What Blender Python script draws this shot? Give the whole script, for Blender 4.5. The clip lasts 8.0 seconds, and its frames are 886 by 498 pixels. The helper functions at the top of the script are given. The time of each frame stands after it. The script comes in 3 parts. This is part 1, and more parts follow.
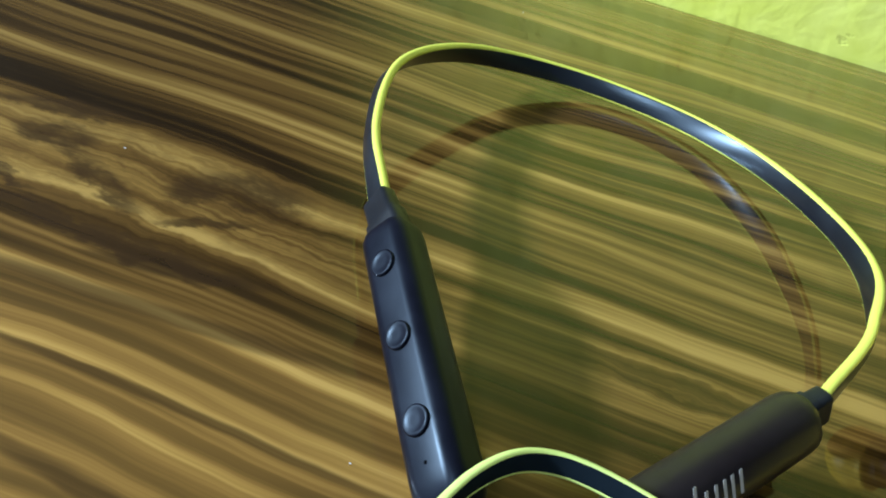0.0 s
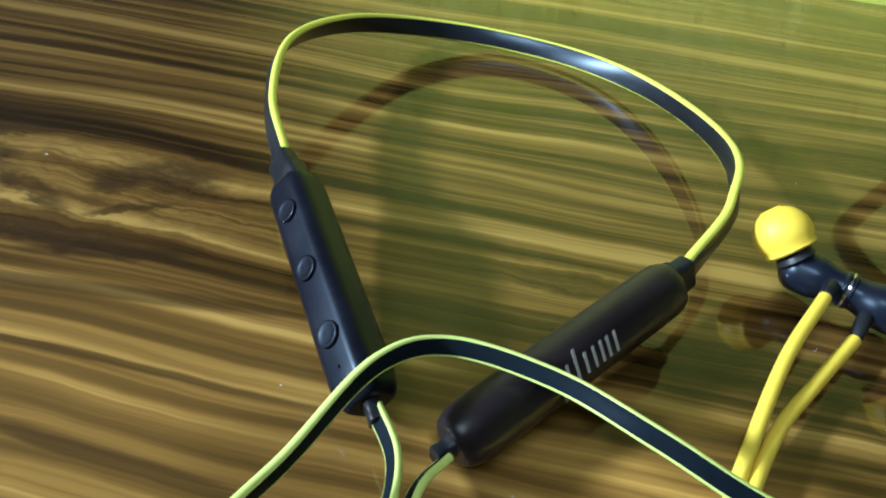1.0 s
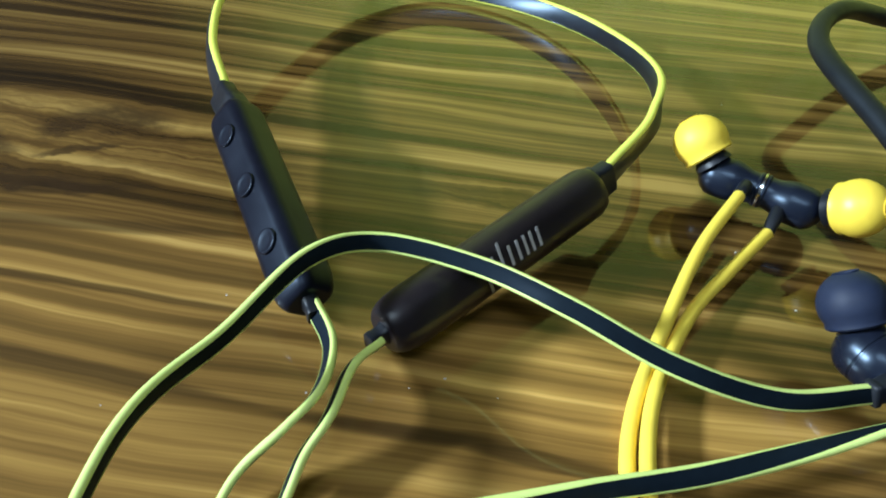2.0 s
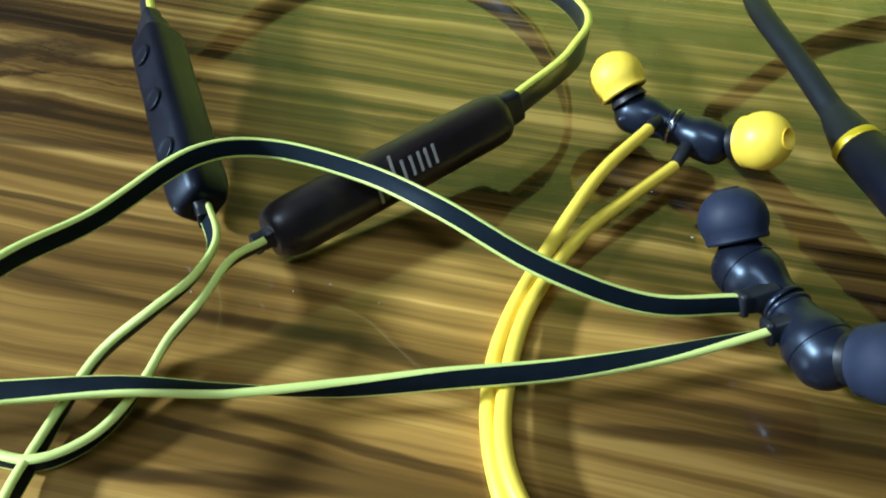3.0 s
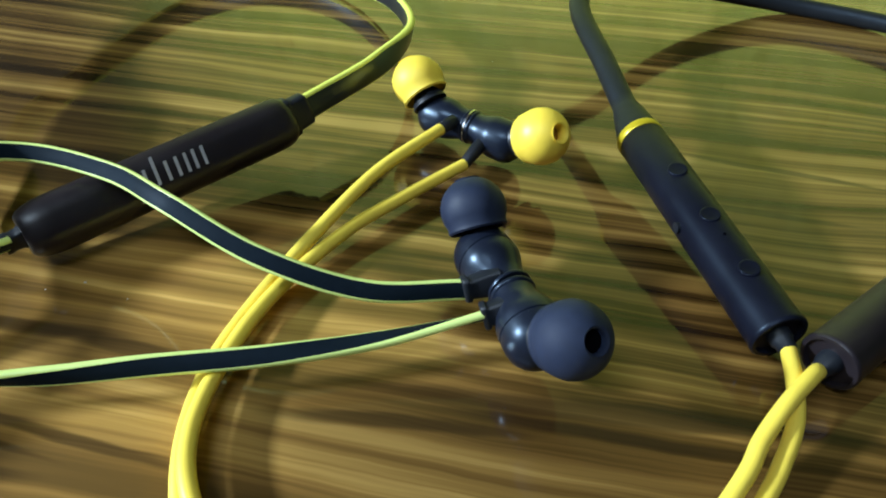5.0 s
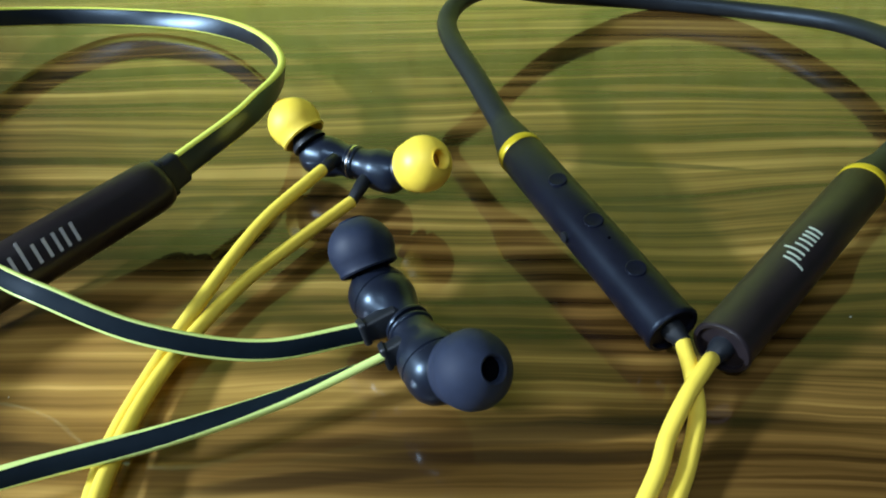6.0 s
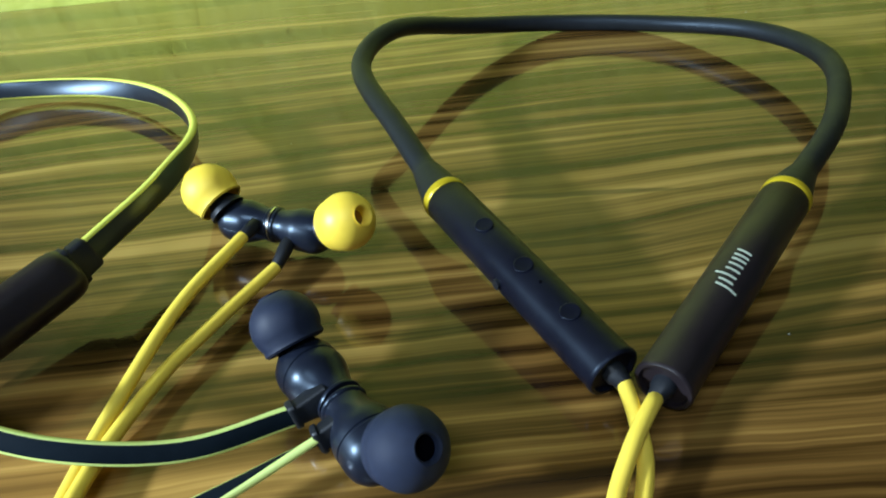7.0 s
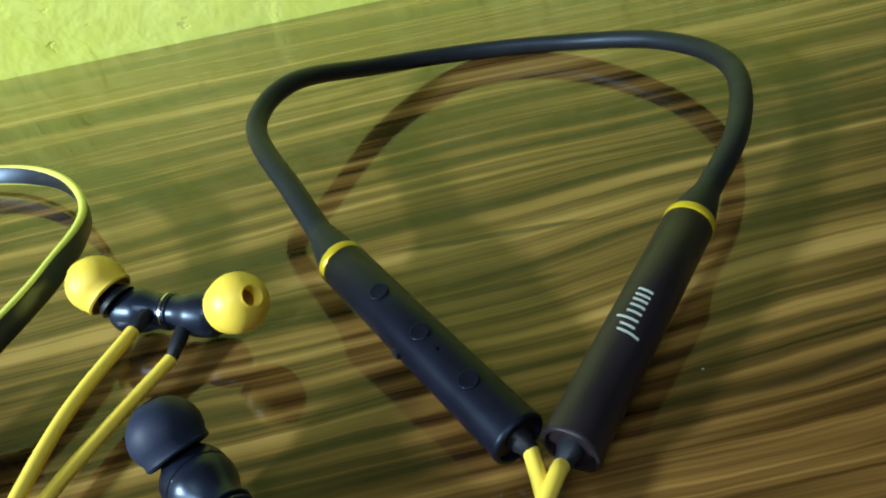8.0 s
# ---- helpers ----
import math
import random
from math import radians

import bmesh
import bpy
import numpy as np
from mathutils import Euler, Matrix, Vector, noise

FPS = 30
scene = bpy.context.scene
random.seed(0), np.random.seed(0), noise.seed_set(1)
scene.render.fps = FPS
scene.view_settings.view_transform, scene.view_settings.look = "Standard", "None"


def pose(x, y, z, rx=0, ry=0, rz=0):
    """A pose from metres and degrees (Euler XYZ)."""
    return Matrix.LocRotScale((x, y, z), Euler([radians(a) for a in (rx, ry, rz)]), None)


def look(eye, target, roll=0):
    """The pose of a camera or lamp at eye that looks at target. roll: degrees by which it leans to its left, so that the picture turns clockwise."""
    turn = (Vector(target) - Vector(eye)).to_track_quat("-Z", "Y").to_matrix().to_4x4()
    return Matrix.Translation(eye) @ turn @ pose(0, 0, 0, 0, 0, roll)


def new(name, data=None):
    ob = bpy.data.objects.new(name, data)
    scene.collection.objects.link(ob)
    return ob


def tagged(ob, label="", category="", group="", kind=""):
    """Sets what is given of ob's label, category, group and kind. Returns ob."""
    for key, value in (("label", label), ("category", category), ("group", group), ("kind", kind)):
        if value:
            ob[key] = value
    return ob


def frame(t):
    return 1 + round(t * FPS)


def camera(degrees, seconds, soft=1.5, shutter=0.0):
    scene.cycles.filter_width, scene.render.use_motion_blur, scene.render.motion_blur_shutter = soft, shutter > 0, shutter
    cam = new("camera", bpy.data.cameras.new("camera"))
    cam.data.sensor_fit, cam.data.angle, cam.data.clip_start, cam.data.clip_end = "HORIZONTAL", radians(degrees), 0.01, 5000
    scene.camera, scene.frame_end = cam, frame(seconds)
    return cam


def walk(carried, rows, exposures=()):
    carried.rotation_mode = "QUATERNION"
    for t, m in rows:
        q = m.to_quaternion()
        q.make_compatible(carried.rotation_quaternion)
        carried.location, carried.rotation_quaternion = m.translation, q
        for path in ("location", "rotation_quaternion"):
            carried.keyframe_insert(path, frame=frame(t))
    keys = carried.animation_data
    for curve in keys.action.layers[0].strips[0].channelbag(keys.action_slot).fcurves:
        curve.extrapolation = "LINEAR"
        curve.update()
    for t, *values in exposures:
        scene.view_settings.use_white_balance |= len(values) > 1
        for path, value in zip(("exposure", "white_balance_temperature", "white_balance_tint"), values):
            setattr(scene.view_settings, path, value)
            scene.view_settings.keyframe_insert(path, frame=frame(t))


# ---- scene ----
cam = camera(62.5, 8.0, 2.0)
PATH = [
    (0, (0.037, -0.006, 0.098), (-0.236, 1.479, -1.213), 13.2),
    (0.5, (0.043, -0.013, 0.1), (-0.195, 1.475, -1.215), 9.7),
    (1, (0.055, -0.02, 0.102), (-0.143, 1.464, -1.225), 5.8),
    (1.5, (0.062, -0.027, 0.101), (-0.093, 1.451, -1.237), 3.9),
    (2.8, (0.083, -0.041, 0.09), (-0.034, 1.425, -1.265), 5.4),
    (3, (0.09, -0.042, 0.089), (-0.085, 1.422, -1.263), 5.0),
    (3.5, (0.103, -0.043, 0.086), (-0.119, 1.424, -1.255), 6.7),
    (4, (0.118, -0.042, 0.085), (-0.136, 1.434, -1.241), 5.8),
    (4.5, (0.126, -0.041, 0.086), (-0.15, 1.445, -1.223), 4.5),
    (5, (0.135, -0.04, 0.088), (-0.08, 1.473, -1.203), 2.8),
    (5.2, (0.137, -0.039, 0.088), (-0.031, 1.486, -1.195), 1.7),
    (6.5, (0.142, -0.034, 0.092), (0.194, 1.535, -1.148), -2.1),
    (7, (0.146, -0.029, 0.093), (0.253, 1.549, -1.131), -4.3),
    (7.5, (0.153, -0.024, 0.095), (0.299, 1.557, -1.121), -7.2),
    (8, (0.163, -0.021, 0.095), (0.334, 1.569, -1.106), -9.9),
]
walk(cam, [(t, look(eye, target, roll)) for t, eye, target, roll in PATH])

# ---- world and light ----
world = bpy.data.worlds.new("sky")
scene.world = world
world.use_nodes = True
wn = world.node_tree.nodes
sky = wn.new("ShaderNodeTexSky")
sky.sky_type, sky.sun_disc = "NISHITA", False
sky.sun_elevation, sky.sun_rotation = radians(35), radians(250)
world.node_tree.links.new(sky.outputs[0], wn["Background"].inputs[0])
wn["Background"].inputs[1].default_value = 0.1


def area(name, eye, target, w, h, watts, colour):
    d = bpy.data.lights.new(name, "AREA")
    d.shape, d.size, d.size_y, d.energy, d.color = "RECTANGLE", w, h, watts, colour
    ob = new(name, d)
    ob.matrix_world = look(eye, target)
    return ob


# daylight in the window's opening, and the ceiling tube over the room
area("window_daylight", (-0.94, -0.245, 0.495), (0.08, 0.07, 0.0), 0.17, 0.08, 31.0, (0.66, 0.835, 1.0))
area("ceiling_tube", (-0.4, -1.0, 1.9), (-0.35, -0.8, 0.0), 1.0, 0.3, 22.0, (0.66, 0.835, 1.0))
scene.view_settings.exposure = 0.06


# ---- materials ----
class Nodes:
    def __init__(self, name):
        self.mat = bpy.data.materials.new(name)
        self.mat.use_nodes = True
        self.n, self.l = self.mat.node_tree.nodes, self.mat.node_tree.links
        self.p = self.n["Principled BSDF"]
        self.coord = self.n.new("ShaderNodeTexCoord").outputs["Object"]

    def to(self, out, sock):
        self.l.new(out, sock)

    def val(self, sock, v):
        if isinstance(v, (int, float, tuple)):
            sock.default_value = v
        else:
            self.l.new(v, sock)

    def math(self, op, a, b=0.0, c=0.0):
        m = self.n.new("ShaderNodeMath")
        m.operation = op
        for s, v in zip(m.inputs, (a, b, c)):
            self.val(s, v)
        return m.outputs[0]

    def noise(self, vec, scale=1.0, detail=3.0, rough=0.5, dist=0.0):
        t = self.n.new("ShaderNodeTexNoise")
        self.val(t.inputs["Vector"], vec)
        t.inputs["Scale"].default_value, t.inputs["Detail"].default_value = scale, detail
        t.inputs["Roughness"].default_value, t.inputs["Distortion"].default_value = rough, dist
        return t.outputs["Fac"]

    def scaled(self, vec, s, o=(0, 0, 0)):
        t = self.n.new("ShaderNodeMapping")
        self.val(t.inputs["Vector"], vec)
        t.inputs["Scale"].default_value, t.inputs["Location"].default_value = s, o
        return t.outputs[0]

    def split(self, vec):
        t = self.n.new("ShaderNodeSeparateXYZ")
        self.val(t.inputs[0], vec)
        return t.outputs

    def join(self, x, y, z):
        t = self.n.new("ShaderNodeCombineXYZ")
        for s, v in zip(t.inputs, (x, y, z)):
            self.val(s, v)
        return t.outputs[0]

    def ramp(self, fac, stops):
        t = self.n.new("ShaderNodeValToRGB")
        e = t.color_ramp.elements
        while len(e) < len(stops):
            e.new(0.5)
        for k, (pos, col) in zip(e, stops):
            k.position, k.color = pos, (*col, 1)
        self.val(t.inputs[0], fac)
        return t.outputs[0]

    def step(self, v, a, b, lo=0.0, hi=1.0):
        t = self.n.new("ShaderNodeMapRange")
        t.interpolation_type = "SMOOTHSTEP"
        for s, x in zip(t.inputs, (v, a, b, lo, hi)):
            self.val(s, x)
        return t.outputs[0]

    def mix(self, fac, a, b, blend="MIX"):
        t = self.n.new("ShaderNodeMix")
        t.data_type, t.blend_type = "RGBA", blend
        self.val(t.inputs[0], fac)
        self.val(t.inputs[6], a if not isinstance(a, tuple) else (*a, 1))
        self.val(t.inputs[7], b if not isinstance(b, tuple) else (*b, 1))
        return t.outputs[2]

    def bump(self, height, strength, distance):
        t = self.n.new("ShaderNodeBump")
        t.inputs["Strength"].default_value, t.inputs["Distance"].default_value = strength, distance
        self.val(t.inputs["Height"], height)
        self.to(t.outputs[0], self.p.inputs["Normal"])


def plain(name, col, rough, grain=600.0, amount=0.12, bump=0.00003, spec=0.5, metal=0.0, coat=0.0, blotch=80.0, tint=(1, 1, 1)):
    """A moulded surface: fine grain, faint blotches, slight wear of the gloss."""
    k = Nodes(name)
    g, b = k.noise(k.coord, grain, 3), k.noise(k.coord, blotch, 4)
    f = k.math("ADD", k.math("MULTIPLY", g, 0.5), k.math("MULTIPLY", b, 0.5))
    dark = tuple(c * (1 - amount) for c in col)
    light = tuple(min(1, c * (1 + amount)) for c in col)
    k.to(k.ramp(f, [(0.3, dark), (0.7, light)]), k.p.inputs["Base Color"])
    k.to(k.step(b, 0.3, 0.7, rough * 0.85, min(1, rough * 1.15)), k.p.inputs["Roughness"])
    k.p.inputs["Specular IOR Level"].default_value, k.p.inputs["Metallic"].default_value = spec, metal
    k.p.inputs["Coat Weight"].default_value = coat
    k.bump(g, 0.4, bump)
    k.p.inputs["Specular Tint"].default_value = (*tint, 1)
    return k.mat


def laminate():
    """Walnut laminate: streaks along x, a knotty figure, under a glossy clear coat."""
    k = Nodes("walnut_laminate")
    x, y, z = k.split(k.coord)
    # the figure of the veneer bends the streaks
    w1 = k.noise(k.scaled(k.coord, (6, 9, 1)), 1, 2)
    w2 = k.noise(k.scaled(k.coord, (26, 60, 1), (3, 1, 0)), 1, 3, 0.6)
    w3 = k.noise(k.scaled(k.coord, (40, 70, 1), (8, 3, 0)), 1, 4, 0.65)

    def spot(cx, cy, rx, ry, slope=0.0, v=y):
        dx = k.math("DIVIDE", k.math("SUBTRACT", x, cx), rx)
        dy = k.math("SUBTRACT", v, cy)
        if slope:
            dy = k.math("SUBTRACT", dy, k.math("MULTIPLY", k.math("SUBTRACT", x, cx), slope))
        dy = k.math("DIVIDE", dy, ry)
        return k.step(k.math("ADD", k.math("MULTIPLY", dx, dx), k.math("MULTIPLY", dy, dy)), 0.15, 1.0, 1.0, 0.0)

    def most(values):
        out = values[0]
        for v in values[1:]:
            out = k.math("MAXIMUM", out, v)
        return out

    knot = most([spot(-0.04, 0.094, 0.062, 0.022), spot(0.066, 0.091, 0.024, 0.007)])
    warp = k.math("ADD", k.math("MULTIPLY", k.math("SUBTRACT", w1, 0.5), 0.02), k.math("MULTIPLY", k.math("SUBTRACT", w2, 0.5), 0.0024))
    warp = k.math("ADD", warp, k.math("MULTIPLY", knot, k.math("MULTIPLY", k.math("SUBTRACT", w3, 0.5), 0.009)))
    yy = k.math("ADD", y, warp)
    base = k.join(x, yy, 0.0)
    broad = k.noise(k.scaled(base, (2.6, 75, 1)), 1, 2, 0.5)
    streak = k.noise(k.scaled(base, (5.0, 260, 1), (5, 2, 0)), 1, 3, 0.55)
    fine = k.noise(k.scaled(base, (9, 1100, 1), (1, 7, 0)), 1, 3, 0.6)
    f = k.math("ADD", k.math("MULTIPLY", broad, 0.45), k.math("ADD", k.math("MULTIPLY", streak, 0.41), k.math("MULTIPLY", fine, 0.12)))
    col = k.ramp(f, [(0.397, (0.0125, 0.0054, 0.0014)), (0.45, (0.052, 0.0248, 0.0055)), (0.5, (0.126, 0.0645, 0.0155)), (0.545, (0.21, 0.1165, 0.0285)), (0.605, (0.37, 0.224, 0.063))])
    # painted light falloff: brighter towards the front, darker at the back left
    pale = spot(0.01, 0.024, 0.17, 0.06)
    # brightness painted in at the middle, right and front
    brightened = most([k.math("MULTIPLY", spot(0.1, 0.044, 0.06, 0.024), 1.0), k.math("MULTIPLY", spot(0.21, 0.045, 0.09, 0.035), 1.0), k.math("MULTIPLY", spot(0.075, 0.008, 0.038, 0.02), 0.7)])
    # painted shade near the pods, cables and earbuds: three dimmer patches
    shade_spots = most([spot(0.036, 0.037, 0.032, 0.016), spot(0.098, 0.079, 0.034, 0.014), spot(0.135, 0.021, 0.042, 0.014)])
    dark_corner = spot(-0.11, 0.15, 0.13, 0.065)
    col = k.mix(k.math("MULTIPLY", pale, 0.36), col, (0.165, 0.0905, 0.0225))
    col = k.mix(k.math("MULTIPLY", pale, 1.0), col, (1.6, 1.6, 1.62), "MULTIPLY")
    col = k.mix(k.math("MULTIPLY", shade_spots, 0.8), col, (0.68, 0.67, 0.66), "MULTIPLY")
    col = k.mix(brightened, col, (1.5, 1.5, 1.5), "MULTIPLY")
    col = k.mix(k.math("MULTIPLY", dark_corner, 0.85), col, (0.6, 0.58, 0.56), "MULTIPLY")
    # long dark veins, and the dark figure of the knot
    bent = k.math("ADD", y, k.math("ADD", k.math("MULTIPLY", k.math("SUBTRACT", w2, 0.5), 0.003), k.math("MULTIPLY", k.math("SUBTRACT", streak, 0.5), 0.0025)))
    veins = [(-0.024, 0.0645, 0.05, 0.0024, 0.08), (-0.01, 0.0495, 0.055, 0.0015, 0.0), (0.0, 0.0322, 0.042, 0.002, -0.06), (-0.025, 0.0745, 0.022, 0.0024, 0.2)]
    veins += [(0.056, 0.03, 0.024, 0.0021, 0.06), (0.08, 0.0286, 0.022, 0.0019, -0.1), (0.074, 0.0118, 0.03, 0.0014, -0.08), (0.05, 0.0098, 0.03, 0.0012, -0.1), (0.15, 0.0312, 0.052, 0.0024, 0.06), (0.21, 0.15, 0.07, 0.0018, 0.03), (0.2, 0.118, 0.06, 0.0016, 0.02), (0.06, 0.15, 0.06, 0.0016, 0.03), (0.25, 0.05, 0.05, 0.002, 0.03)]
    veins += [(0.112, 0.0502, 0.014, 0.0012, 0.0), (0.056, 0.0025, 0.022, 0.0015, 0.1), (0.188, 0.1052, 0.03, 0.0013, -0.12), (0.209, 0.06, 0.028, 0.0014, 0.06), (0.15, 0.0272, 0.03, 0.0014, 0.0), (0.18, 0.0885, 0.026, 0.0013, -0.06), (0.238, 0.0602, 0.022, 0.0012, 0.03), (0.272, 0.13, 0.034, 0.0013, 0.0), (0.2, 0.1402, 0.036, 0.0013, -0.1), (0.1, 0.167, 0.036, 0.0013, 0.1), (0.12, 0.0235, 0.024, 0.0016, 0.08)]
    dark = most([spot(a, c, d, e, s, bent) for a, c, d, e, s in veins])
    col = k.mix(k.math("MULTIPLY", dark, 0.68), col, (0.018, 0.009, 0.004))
    w4 = k.noise(k.scaled(k.coord, (130, 300, 1), (2, 9, 0)), 1, 4, 0.65)
    torn = k.math("ADD", k.math("MULTIPLY", k.math("SUBTRACT", w3, 0.5), 0.012), k.math("MULTIPLY", k.math("SUBTRACT", w4, 0.5), 0.009))
    ragged = k.math("ADD", y, torn)
    blots = [(-0.074, 0.1065, 0.02, 0.0048, 0.26), (-0.069, 0.0975, 0.012, 0.0048, 0.1), (-0.053, 0.09, 0.017, 0.0042, -0.45), (-0.025, 0.1015, 0.017, 0.0056, 0.12), (-0.034, 0.0975, 0.008, 0.006, 0.3), (-0.027, 0.0885, 0.011, 0.0026, 0.5)]
    blots += [(-0.042, 0.0757, 0.04, 0.0032, 0.0), (-0.07, 0.083, 0.012, 0.002, -0.3)]
    figure = most([spot(*q, ragged) for q in blots])
    figure = k.math("MULTIPLY", figure, k.step(k.math("ADD", k.math("MULTIPLY", w4, 0.6), k.math("MULTIPLY", w2, 0.4)), 0.32, 0.56, 0.4, 0.82))
    cloud = k.math("MULTIPLY", knot, k.step(w4, 0.42, 0.62, 0.0, 0.3))
    col = k.mix(cloud, col, (0.05, 0.023, 0.007))
    col = k.mix(figure, col, (0.03, 0.0145, 0.0055))
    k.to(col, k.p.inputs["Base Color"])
    k.p.inputs["Roughness"].default_value = 0.5
    k.p.inputs["Specular IOR Level"].default_value = 0.04
    k.p.inputs["Coat Weight"].default_value = 1.0
    k.p.inputs["Coat IOR"].default_value = 1.52
    smear = k.noise(k.coord, 26, 4, 0.6)
    k.to(k.step(smear, 0.35, 0.75, 0.05, 0.08), k.p.inputs["Coat Roughness"])
    k.bump(k.math("ADD", fine, k.math("MULTIPLY", streak, 0.6)), 0.05, 0.0001)
    return k.mat


def plaster(name, a, b, bumpy=1.0, painted_shade=None):
    k = Nodes(name)
    big, mid, small = k.noise(k.coord, 14, 4), k.noise(k.coord, 75, 4, 0.6, 0.4), k.noise(k.coord, 420, 3)
    col = k.ramp(k.math("ADD", k.math("MULTIPLY", big, 0.5), k.math("MULTIPLY", mid, 0.5)), [(0.3, a), (0.7, b)])
    pits = k.step(k.noise(k.scaled(k.coord, (70, 70, 130)), 1, 4, 0.65), 0.64, 0.76)
    col = k.mix(k.math("MULTIPLY", pits, 0.18), col, tuple(c * 0.35 for c in a))
    if painted_shade:
        # painted shade over the upper and outer parts, uneven edge, dims the tabletop's reflection
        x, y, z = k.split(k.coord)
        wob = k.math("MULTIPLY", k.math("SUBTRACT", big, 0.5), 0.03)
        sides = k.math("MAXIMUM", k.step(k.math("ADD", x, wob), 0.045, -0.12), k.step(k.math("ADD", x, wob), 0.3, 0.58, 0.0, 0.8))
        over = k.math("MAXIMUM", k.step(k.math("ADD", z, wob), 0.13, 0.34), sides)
        col = k.mix(over, col, painted_shade)
    k.to(col, k.p.inputs["Base Color"])
    k.p.inputs["Roughness"].default_value = 0.8
    k.p.inputs["Specular IOR Level"].default_value = 0.08
    soft = k.noise(k.coord, 60, 3, 0.55, 0.3)
    k.bump(k.math("SUBTRACT", k.math("ADD", soft, k.math("MULTIPLY", small, 0.05)), k.math("MULTIPLY", pits, 0.3)), 0.4 * bumpy, 0.0035)
    return k.mat


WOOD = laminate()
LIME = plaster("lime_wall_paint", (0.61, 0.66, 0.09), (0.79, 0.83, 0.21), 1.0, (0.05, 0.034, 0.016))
CREAM = plaster("pale_wall_paint", (0.1, 0.1, 0.1), (0.125, 0.125, 0.125), 0.4)
WHITE = plaster("white_ceiling_paint", (0.72, 0.72, 0.7), (0.78, 0.78, 0.76), 0.3)
TILE = plaster("grey_floor_tile", (0.3, 0.29, 0.27), (0.36, 0.35, 0.33), 0.1)
# blue specular tint puts the window's cool light into the blacks' highlights
GLOSS = plain("satin_black_plastic", (0.005, 0.0055, 0.011), 0.36, spec=0.22, amount=0.25, bump=0.00002, tint=(0.62, 0.8, 1.0))
UMBER = plain("satin_brown_black_plastic", (0.0145, 0.0105, 0.0132), 0.36, spec=0.46, amount=0.2, bump=0.00002)
SHINY = plain("glossy_black_plastic", (0.008, 0.0105, 0.02), 0.32, amount=0.2, bump=0.00001, tint=(0.62, 0.8, 1.0))
RUBBER = plain("black_rubber", (0.011, 0.012, 0.014), 0.45, spec=0.35, amount=0.2, bump=0.00005, tint=(0.62, 0.8, 1.0))
SLEEVE = plain("soft_black_sleeve", (0.0105, 0.0125, 0.017), 0.42, spec=0.35, amount=0.2)
SILICONE = plain("dark_grey_silicone", (0.014, 0.021, 0.046), 0.62, spec=0.3, amount=0.15, bump=0.00003)
BANDBLACK = plain("black_band_rubber", (0.008, 0.0095, 0.0135), 0.34, spec=0.9, amount=0.2, bump=0.00002, tint=(0.62, 0.8, 1.0))
CABLEBLACK = plain("black_cable_rubber", (0.006, 0.0105, 0.0155), 0.6, spec=0.08, amount=0.2, bump=0.00003, tint=(0.62, 0.8, 1.0))
BANDLIME = plain("lime_yellow_piping", (0.72, 0.86, 0.26), 0.42, amount=0.06)
NECKLIME = plain("lime_yellow_band_edge", (0.8, 0.83, 0.14), 0.42, amount=0.06)
YELLOWTIP = plain("yellow_silicone", (1.0, 0.69, 0.07), 0.5, amount=0.05)
YELLOWCABLE = plain("yellow_cable_rubber", (1.0, 0.72, 0.09), 0.42, amount=0.06)
GOLD = plain("yellow_anodised_ring", (0.62, 0.46, 0.02), 0.32, amount=0.1, metal=0.35)
SILVER = plain("silver_metal", (0.75, 0.75, 0.76), 0.22, amount=0.05, metal=1.0)
PRINT = plain("silver_print", (0.42, 0.42, 0.44), 0.45, amount=0.1)
PALEPRINT = plain("pale_print", (0.4, 0.46, 0.38), 0.45, amount=0.1)
# shade in tip bores and small holes, given as a surface colour
BORESHADE = plain("shaded_amber_silicone", (0.36, 0.17, 0.015), 0.6)
HOLE = plain("painted_hole_shade", (0.002, 0.002, 0.003), 0.9, spec=0.0)
DUST = plain("pale_dust", (0.55, 0.55, 0.58), 0.7)


# ---- mesh helpers ----
def part(name, bm, material, parent=None, label="", smooth=True):
    me = bpy.data.meshes.new(name)
    bm.normal_update()
    bm.to_mesh(me)
    bm.free()
    me.materials.append(material)
    if smooth:
        for p in me.polygons:
            p.use_smooth = True
        me.set_sharp_from_angle(angle=radians(50))
    ob = new(name, me)
    ob.parent = parent
    if label:
        ob["label"] = label
    return ob


def empty(name, loc=(0, 0, 0)):
    ob = new(name)
    ob.empty_display_size = 0.01
    ob.location = loc
    return ob


def box(x0, y0, z0, x1, y1, z1, bevel=0.0):
    bm = bmesh.new()
    bmesh.ops.create_cube(bm, size=1)
    for v in bm.verts:
        v.co = Vector(((x0 + x1) / 2 + v.co.x * (x1 - x0), (y0 + y1) / 2 + v.co.y * (y1 - y0), (z0 + z1) / 2 + v.co.z * (z1 - z0)))
    if bevel:
        bmesh.ops.bevel(bm, geom=bm.edges[:], offset=bevel, segments=3, profile=0.5, affect="EDGES")
    return bm


def catmull(points, n=10):
    c = [Vector(p) for p in points]
    q = [2 * c[0] - c[1], *c, 2 * c[-1] - c[-2]]
    out = []
    for i in range(1, len(q) - 2):
        a, b, d, e = q[i - 1], q[i], q[i + 1], q[i + 2]
        for s in range(n):
            u = s / n
            out.append(0.5 * (2 * b + (d - a) * u + (2 * a - 5 * b + 4 * d - e) * u * u + (3 * b - a - 3 * d + e) * u ** 3))
    return out + [q[-2].copy()]


def tangents(p):
    return [(p[min(i + 1, len(p) - 1)] - p[max(i - 1, 0)]).normalized() for i in range(len(p))]


